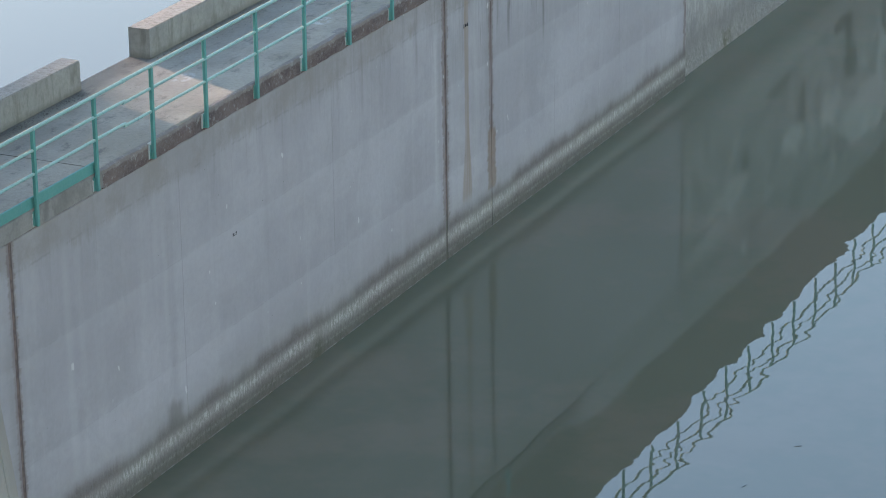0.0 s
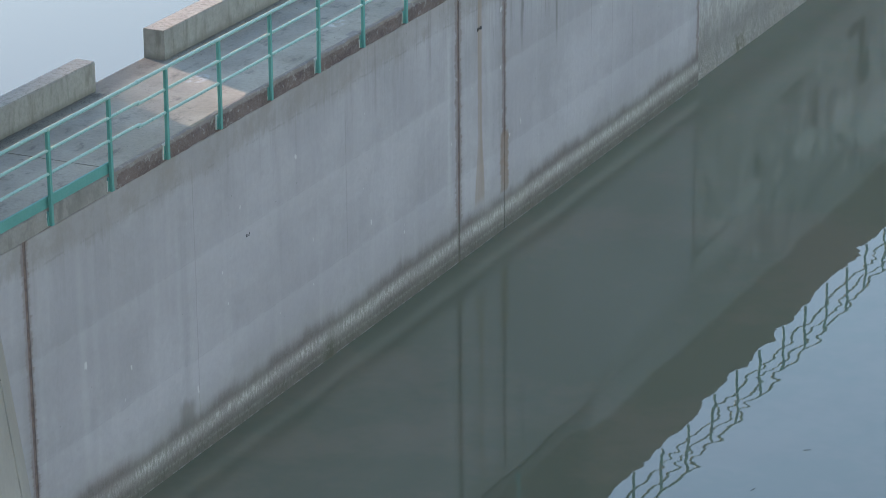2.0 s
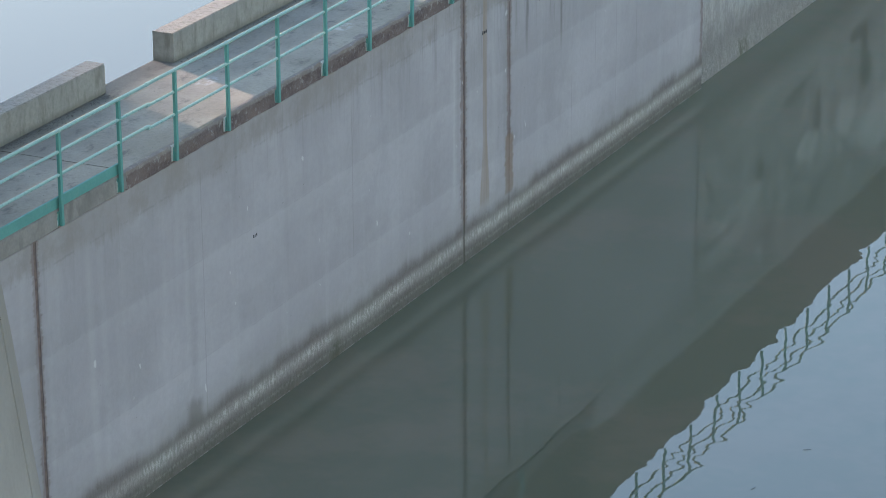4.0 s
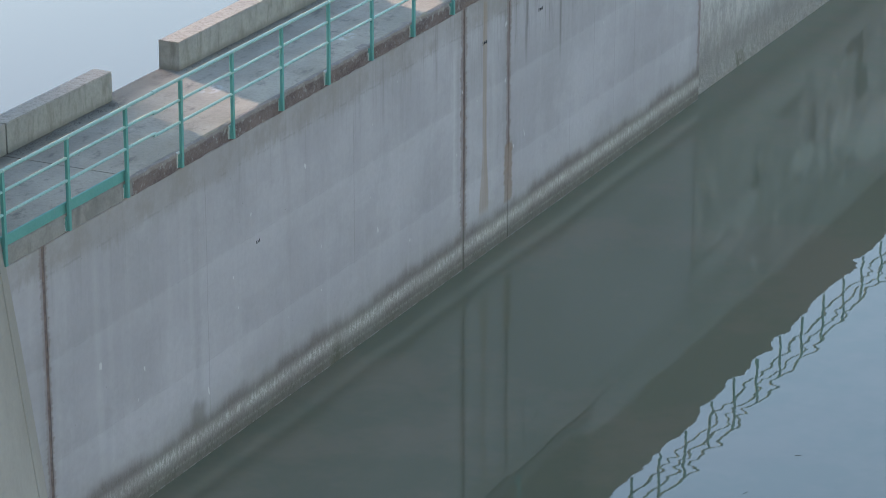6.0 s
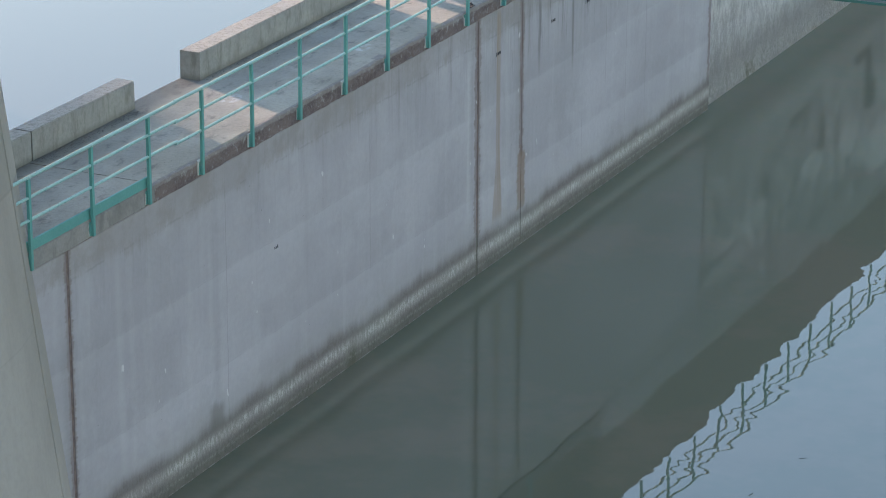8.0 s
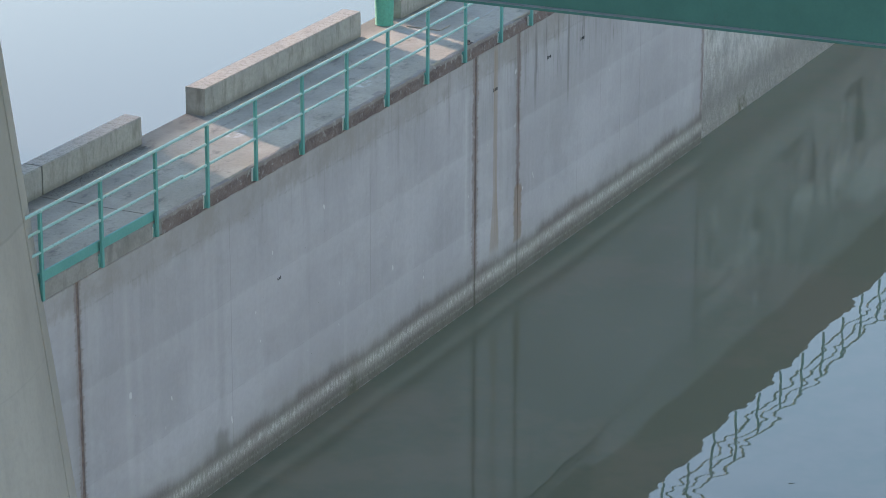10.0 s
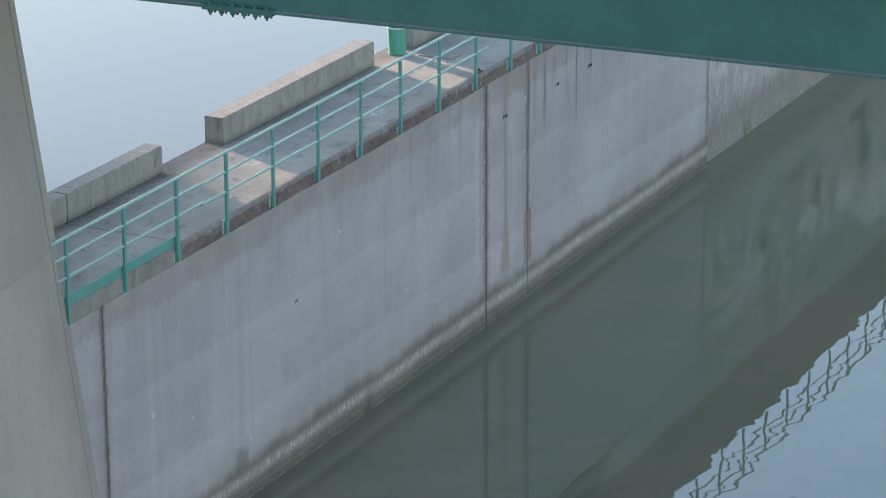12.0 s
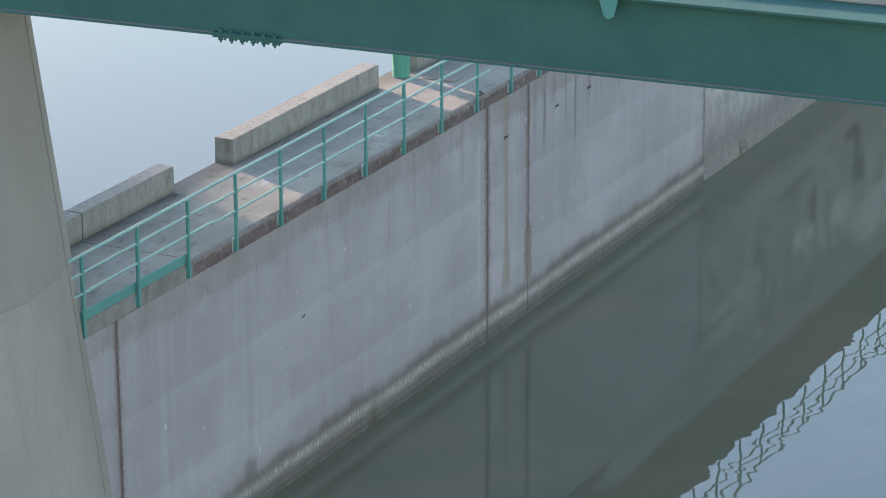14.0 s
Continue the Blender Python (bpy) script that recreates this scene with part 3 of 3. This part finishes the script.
# ---- railings ----
def railing(at, posts, ends, foot, tops, label, toe=None, detail=True):
    rail = empty("railing", (at, posts[0], foot), label, "railing")
    inv = Matrix.Translation((-at, -posts[0], -foot))
    shared = mesh_of("post", box((-0.024, -0.029, 0.0), (0.024, 0.029, tops[0] - foot - 0.012), 0.005), M_RAIL)
    cap = mesh_of("cap", tube((0, -0.026, 0), (0, 0.026, 0), 0.030, 10), M_TUBE, True)
    plate = mesh_of("base_plate", box((-0.055, -0.045, 0.0), (-0.026, 0.045, 0.20), 0.004), M_RAIL)
    for i, y in enumerate(posts):
        p = new("post", shared)
        p.parent = rail
        lean = random.uniform(-0.5, 0.5)
        p.matrix_basis = inv @ pose(at, y, foot, lean * 0.6, lean, 0)
        if detail:
            c = new("cap", cap)
            c.parent, c.matrix_basis = p, Matrix.Translation((0, 0, tops[0] - foot - 0.005))
            q = new("base_plate", plate)
            q.parent = p
            mort = rough_slab((-0.07, -0.045 - random.uniform(0, 0.02), 0.0), (-0.036, 0.045 + random.uniform(0, 0.02), random.uniform(0.14, 0.24)), 0.03, 0.012, i * 3.1 + 1)
            part("mortar_patch", mort, M_MORTAR, p, "white mortar smear")
    for n, z in enumerate(tops):
        lo, hi = ends[n]
        bm = tube((0, lo - posts[0], z - foot), (0, hi - posts[0], z - foot), 0.026 if n == 0 else 0.022, 10)
        part("rail", bm, M_TUBE, rail)
    if toe:
        part("toe_plate", box((-0.075, toe[0] - posts[0], DECK + 0.002 - foot), (-0.045, toe[1] - posts[0], DECK + 0.16 - foot), 0.006), M_RAIL, rail, "flat teal kick plate")
    return rail


NEAR = [-2.46, -0.99, 0.58, 2.10]
MAIN = [3.60, 5.10, 6.62, 8.13, 9.62, 11.12, 12.63]
railing(0.075, NEAR, [(-4.0, 2.86)] * 3, 4.76, [6.082, 5.797, 5.480], "teal painted tube railing with a flat kick plate", toe=(-4.0, 2.14))
railing(0.075, MAIN, [(2.86, 12.70), (2.86, 12.95), (2.86, 13.15)], 4.76, [6.086, 5.775, 5.447], "teal painted tube railing along the walkway edge")
railing(0.075, [14.12, 15.43], [(14.10, 15.46), (14.10, 15.46), (15.40, 15.46)], 4.76, [6.086, 5.775, 5.447], "short teal railing beyond the opening")
# weld collars where the two railing sections meet
for z in (6.084, 5.786, 5.463):
    tagged(part("pipe_collar", tube((0.075, 2.83, z), (0.075, 2.89, z), 0.031, 10), M_TUBE), "rough weld collar joining two rail tubes", "collar", group="rail collars")
railing(-0.05, [20.0 + 1.46 * i for i in range(28)], [(19.9, 59.6)] * 3, UPPER - 0.03, [UPPER + 1.05, UPPER + 0.74, UPPER + 0.40], "teal railing on the raised wall", detail=False)

# thin chain across the opening
bm = bmesh.new()
for i in range(12):
    y0, y1 = 12.65 + 1.47 * i / 12, 12.65 + 1.47 * (i + 1) / 12
    z0, z1 = (5.50 - 0.06 * math.sin(math.pi * v / 12) for v in (i, i + 1))
    tube((0.075, y0, z0), (0.075, y1, z1), 0.006, 5, bm)
chain = tagged(part("barrier_wire", bm, M_STEEL), "thin grey wire across the railing opening", "wire")


# ---- low parapets along the back edge ----
def parapet(y0, y1, label, x0=BACK + 0.005, x1=-1.90, top=5.465):
    bm = box((x0, y0, DECK), (x1, y1, top))
    n = max(3, int((y1 - y0) / 0.25))
    bmesh.ops.bisect_plane(bm, geom=bm.verts[:] + bm.edges[:] + bm.faces[:], plane_co=(0, y0, 0), plane_no=(0, 1, 0))
    for i in range(1, n):
        bmesh.ops.bisect_plane(bm, geom=bm.verts[:] + bm.edges[:] + bm.faces[:], plane_co=(0, y0 + (y1 - y0) * i / n, 0), plane_no=(0, 1, 0))
    bmesh.ops.bevel(bm, geom=[e for e in bm.edges if len(e.link_faces) == 2 and e.calc_face_angle() > 0.5], offset=0.014, segments=2, affect="EDGES")
    for v in bm.verts:
        if v.co.z > DECK + 0.05:
            v.co += Vector((0.006, 0.004, 0.006)) * noise.noise(v.co * 2.3)
    return tagged(part("parapet", bm, M_PARAPET), label, "parapet", group="parapets on the walkway")


parapet(2.395, 5.27, "low grey concrete parapet block along the walkway edge", x0=-2.41, x1=-2.085)
parapet(-1.2, 2.375, "low grey concrete parapet block against the pier", x0=-2.41, x1=-2.085)
parapet(7.05, 12.58, "long weathered concrete parapet with sunlit top", x0=BACK, x1=-1.965)
parapet(13.95, 18.6, "low concrete parapet behind the green bucket", x0=BACK, x1=-1.86)

# ---- grit and leaf litter swept against the parapets ----
verts, faces = [], []
for i in range(1800):
    lane = random.random()
    if lane < 0.72:
        y = random.choice((random.uniform(2.4, 5.2), random.uniform(7.1, 12.5)))
        x = (-2.07 if y < 6.0 else -1.95) + abs(random.gauss(0.0, 0.14))
    else:
        y, x = random.uniform(-0.5, 15.0), random.uniform(-1.85, -0.15)
    r = random.uniform(0.004, 0.011) if lane < 0.72 else random.uniform(0.003, 0.007)
    n = len(verts)
    turn = random.uniform(0, 6.28)
    for j in range(5):
        q = r * random.uniform(0.7, 1.3)
        verts.append((x + q * math.cos(turn + j * 1.257), y + q * math.sin(turn + j * 1.257), DECK - 0.001))
    verts.append((x + r * 0.2, y, DECK + r * random.uniform(0.4, 0.9)))
    faces += [(n + j, n + (j + 1) % 5, n + 5) for j in range(5)]
me = bpy.data.meshes.new("grit")
me.from_pydata(verts, [], faces)
me.materials.append(M_GRIT)
tagged(new("grit", me), "dark grit and leaf litter along the parapets", "grit", kind="stuff")

# ---- bucket ----
bucket = empty("bucket", (-1.97, 13.50, DECK), "green plastic bucket with a pale rim on the walkway", "bucket")
bm = bmesh.new()
ring = [(0.0, 0.002), (0.142, 0.0), (0.158, 0.40), (0.148, 0.40), (0.132, 0.03), (0.0, 0.03)]
steps = 24
rows = [[bm.verts.new((r * math.cos(2 * math.pi * i / steps), r * math.sin(2 * math.pi * i / steps), z)) for i in range(steps)] for r, z in ring[1:5]]
for a, b in zip(rows, rows[1:]):
    for i in range(steps):
        bm.faces.new((a[i], a[(i + 1) % steps], b[(i + 1) % steps], b[i]))
bm.faces.new(rows[0][::-1])
bm.faces.new(rows[-1])
bmesh.ops.recalc_face_normals(bm, faces=bm.faces)
bucket.scale = (1.12, 1.12, 1.28)
part("body", bm, M_BUCKET, bucket)
bm = bmesh.new()
for i in range(steps):
    a, b = (2 * math.pi * v / steps for v in (i, i + 1))
    tube((0.163 * math.cos(a), 0.163 * math.sin(a), 0.405), (0.163 * math.cos(b), 0.163 * math.sin(b), 0.405), 0.013, 6, bm)
part("rim", bm, M_WHITE, bucket, "pale rolled rim")
bm = bmesh.new()
for i in range(steps):
    a, b = (2 * math.pi * v / steps for v in (i, i + 1))
    tube((0.144 * math.cos(a), 0.144 * math.sin(a), 0.012), (0.144 * math.cos(b), 0.144 * math.sin(b), 0.012), 0.008, 6, bm)
part("foot_ring", bm, M_BUCKET, bucket)

# ---- drain grate ----
grate = empty("drain_grate", (-1.2, 13.73, DECK), "flat weathered grey steel grate lying in the walkway", "grate")
frame_bm = bmesh.new()
for lo, hi in (((-0.34, -0.2, 0.002), (0.34, -0.17, 0.022)), ((-0.34, 0.17, 0.002), (0.34, 0.2, 0.022)), ((-0.34, -0.169, 0.002), (-0.31, 0.169, 0.022)), ((0.31, -0.169, 0.002), (0.34, 0.169, 0.022))):
    box(lo, hi, 0.0, 1, frame_bm)
part("frame", frame_bm, M_GRATE, grate)
bar = mesh_of("bar", box((-0.019, -0.168, 0.004), (0.019, 0.168, 0.018)), M_GRATE)
for i in range(14):
    o = new("bar", bar)
    o.parent, o.location = grate, (-0.286 + i * 0.044, 0, 0)

# small lifting eye near the edge
eye = empty("lifting_eye", (-0.05, 13.0, DECK), "small rusty lifting eye on the slab edge", "eye bolt")
bm = bmesh.new()
for i in range(12):
    a, b = (math.pi * v / 12 for v in (i, i + 1))
    tube((0, 0.06 * math.cos(a), 0.06 * math.sin(a)), (0, 0.06 * math.cos(b), 0.06 * math.sin(b)), 0.012, 6, bm)
part("loop", bm, M_IRON, eye)
part("plate", box((-0.05, -0.1, 0.0), (0.05, 0.1, 0.012), 0.003), M_IRON, eye)


# ---- small dark painted marks high on the wall ----
for y, z in ((14.04, 3.895), (16.40, 3.91), (17.96, 3.895)):
    sign = empty("wall_mark", (0.0, y, z), "short row of small black painted signs on the wall", "mark", group="painted marks on the wall")
    for dy, w, h in ((-0.08, 0.012, 0.07), (-0.02, 0.03, 0.05), (0.015, 0.012, 0.02), (0.06, 0.04, 0.055)):
        part("bar", box((0.004, dy - w / 2, -h / 2), (0.009, dy + w / 2, h / 2)), M_MARK, sign)

# small black scribble on the wall
mark = empty("wall_mark", (0.0, 5.91, 2.875), "small black scribble on the concrete wall", "mark")
for dy, dz, w, h in ((-0.07, 0.0, 0.03, 0.07), (-0.02, -0.03, 0.06, 0.012), (0.01, 0.0, 0.02, 0.05), (0.08, 0.02, 0.03, 0.06), (0.08, -0.03, 0.05, 0.012)):
    part("bar", box((0.003, 0.6 * (dy - w / 2), 0.6 * (dz - h / 2)), (0.007, 0.6 * (dy + w / 2), 0.6 * (dz + h / 2))), M_MARK, mark)

# twigs floating
for x, y, turn in ((8.0, 8.1, 20), (7.77, 6.47, 65)):
    bm = tube((-0.09, 0, 0.004), (0.03, 0.01, 0.006), 0.006, 6)
    tube((0.02, 0.01, 0.006), (0.09, 0.035, 0.004), 0.005, 6, bm)
    tw = tagged(part("twig", bm, M_TWIG), "thin dark twig floating on the water", "twig", group="floating twigs")
    tw.matrix_basis = pose(x, y, 0.0, 0, 0, turn) @ Matrix.Scale(0.6, 4)


# ---- round bridge piers, tapering upwards ----
def pier(cx, cy, z_top, label):
    def radius(z):
        return 4.76 - 0.118 * z

    bm = bmesh.new()
    levels, around = 24, 96
    rows = []
    for i in range(levels + 1):
        z = -3.0 + (z_top + 3.0) * i / levels
        rows.append([bm.verts.new((radius(z) * math.cos(2 * math.pi * j / around), radius(z) * math.sin(2 * math.pi * j / around), z)) for j in range(around)])
    for a, b in zip(rows, rows[1:]):
        for j in range(around):
            bm.faces.new((a[j], a[(j + 1) % around], b[(j + 1) % around], b[j]))
    bm.faces.new(rows[0][::-1])
    bm.faces.new(rows[-1])
    bmesh.ops.recalc_face_normals(bm, faces=bm.faces)
    body = part("bridge_pier", bm, M_PIER, smooth=True)
    # raised casting seams down the shaft
    for deg in (23.5, 83.5, 143.5, 203.5, 263.5, 323.5):
        bm = bmesh.new()
        u, v = Vector((math.cos(radians(deg)), math.sin(radians(deg)), 0)), Vector((-math.sin(radians(deg)), math.cos(radians(deg)), 0))
        ends = []
        for z in (-2.5, z_top - 0.01):
            c = u * radius(z) + Vector((0, 0, z))
            ends.append([bm.verts.new(c + u * o + v * w) for o, w in ((-0.05, -0.05), (0.018, -0.04), (0.018, 0.04), (-0.05, 0.05))])
        for j in range(4):
            bm.faces.new((ends[0][j], ends[0][(j + 1) % 4], ends[1][(j + 1) % 4], ends[1][j]))
        bm.faces.new(ends[0][::-1])
        bm.faces.new(ends[1])
        bmesh.ops.recalc_face_normals(bm, faces=bm.faces)
        part("casting_seam", bm, M_PIER, body)
    body.location = (cx, cy, 0)
    return tagged(body, label, "pier", group="bridge piers")


GY, GK, GZ, GH = -3.0, 0.055, 10.295, 1.06
pier(-3.60, -3.05, GZ - 0.03, "round tapering grey concrete bridge pier beside the wall")
pier(31.0, -3.05, GZ - 0.03, "round tapering grey concrete bridge pier standing in open water")

# ---- steel bridge girder across the wall ----
girder = empty("bridge_girder", (0, GY, GZ), "deep green painted steel plate girder of a bridge", "girder")
girder.rotation_euler = (0, 0, math.atan(GK))
L0, L1 = -6.0, 30.0
part("web", box((L0, 0.10, 0.02), (L1, 0.12, GH - 0.02)), M_GIRDER, girder)
part("bottom_flange", box((L0, 0.0, -0.012), (L1, 0.24, 0.018), 0.004), M_GIRDER, girder)
part("dust_strip", box((L0, 0.006, 0.0185), (L1, 0.098, 0.0215)), M_DUST, girder, "grey road dust lying on the flange")
part("top_flange", box((L0, -0.06, GH - 0.02), (L1, 0.80, GH + 0.015), 0.004), M_GIRDER, girder)
part("splice_plate", box((3.53, 0.004, -0.040), (4.56, 0.10, -0.013), 0.004), M_GIRDER, girder)
part("splice_plate", box((3.53, 0.13, -0.040), (4.56, 0.23, -0.013), 0.004), M_GIRDER, girder)
part("splice_plate", box((3.53, 0.0, 0.019), (4.56, 0.095, 0.034), 0.003), M_GIRDER, girder)
nut = mesh_of("bolt", tube((0, 0, -0.075), (0, 0, -0.02), 0.016, 8, tube((0, 0, -0.042), (0, 0, 0.0), 0.036, 6)), M_GIRDER)
nut_top = mesh_of("bolt", tube((0, 0, 0), (0, 0, 0.045), 0.030, 6), M_GIRDER)
for i in range(6):
    for v, z, mesh in ((0.05, -0.039, nut), (0.18, -0.039, nut), (0.045, 0.034, nut_top)):
        o = new("bolt", mesh)
        o.parent, o.location = girder, (3.635 + i * 0.163, v, z)
bm = bmesh.new()
tri = [(-0.16, 0.22), (0.16, 0.22), (0.08, -0.12), (0.0, -0.16), (-0.06, -0.12)]
front = [bm.verts.new((9.25 + u, -0.055, GH - 0.13 + w)) for u, w in tri]
back = [bm.verts.new((9.25 + u, -0.035, GH - 0.13 + w)) for u, w in tri]
bm.faces.new(front)
bm.faces.new(back[::-1])
for i in range(5):
    bm.faces.new((front[i], back[i], back[(i + 1) % 5], front[(i + 1) % 5]))
bmesh.ops.recalc_face_normals(bm, faces=bm.faces)
part("gusset", bm, M_RAIL, girder, "bright teal hanging gusset")
# deck slab behind the girder
bdeck = part("bridge_deck", box((L0, 0.74, GH + 0.016), (L1, 2.3, GH + 0.20), 0.02), M_ROAD)
tagged(bdeck, "grey concrete bridge deck strip on the girder", "bridge deck")
bdeck.matrix_basis = Matrix.Translation((0, GY, GZ)) @ Matrix.Rotation(math.atan(GK), 4, "Z")
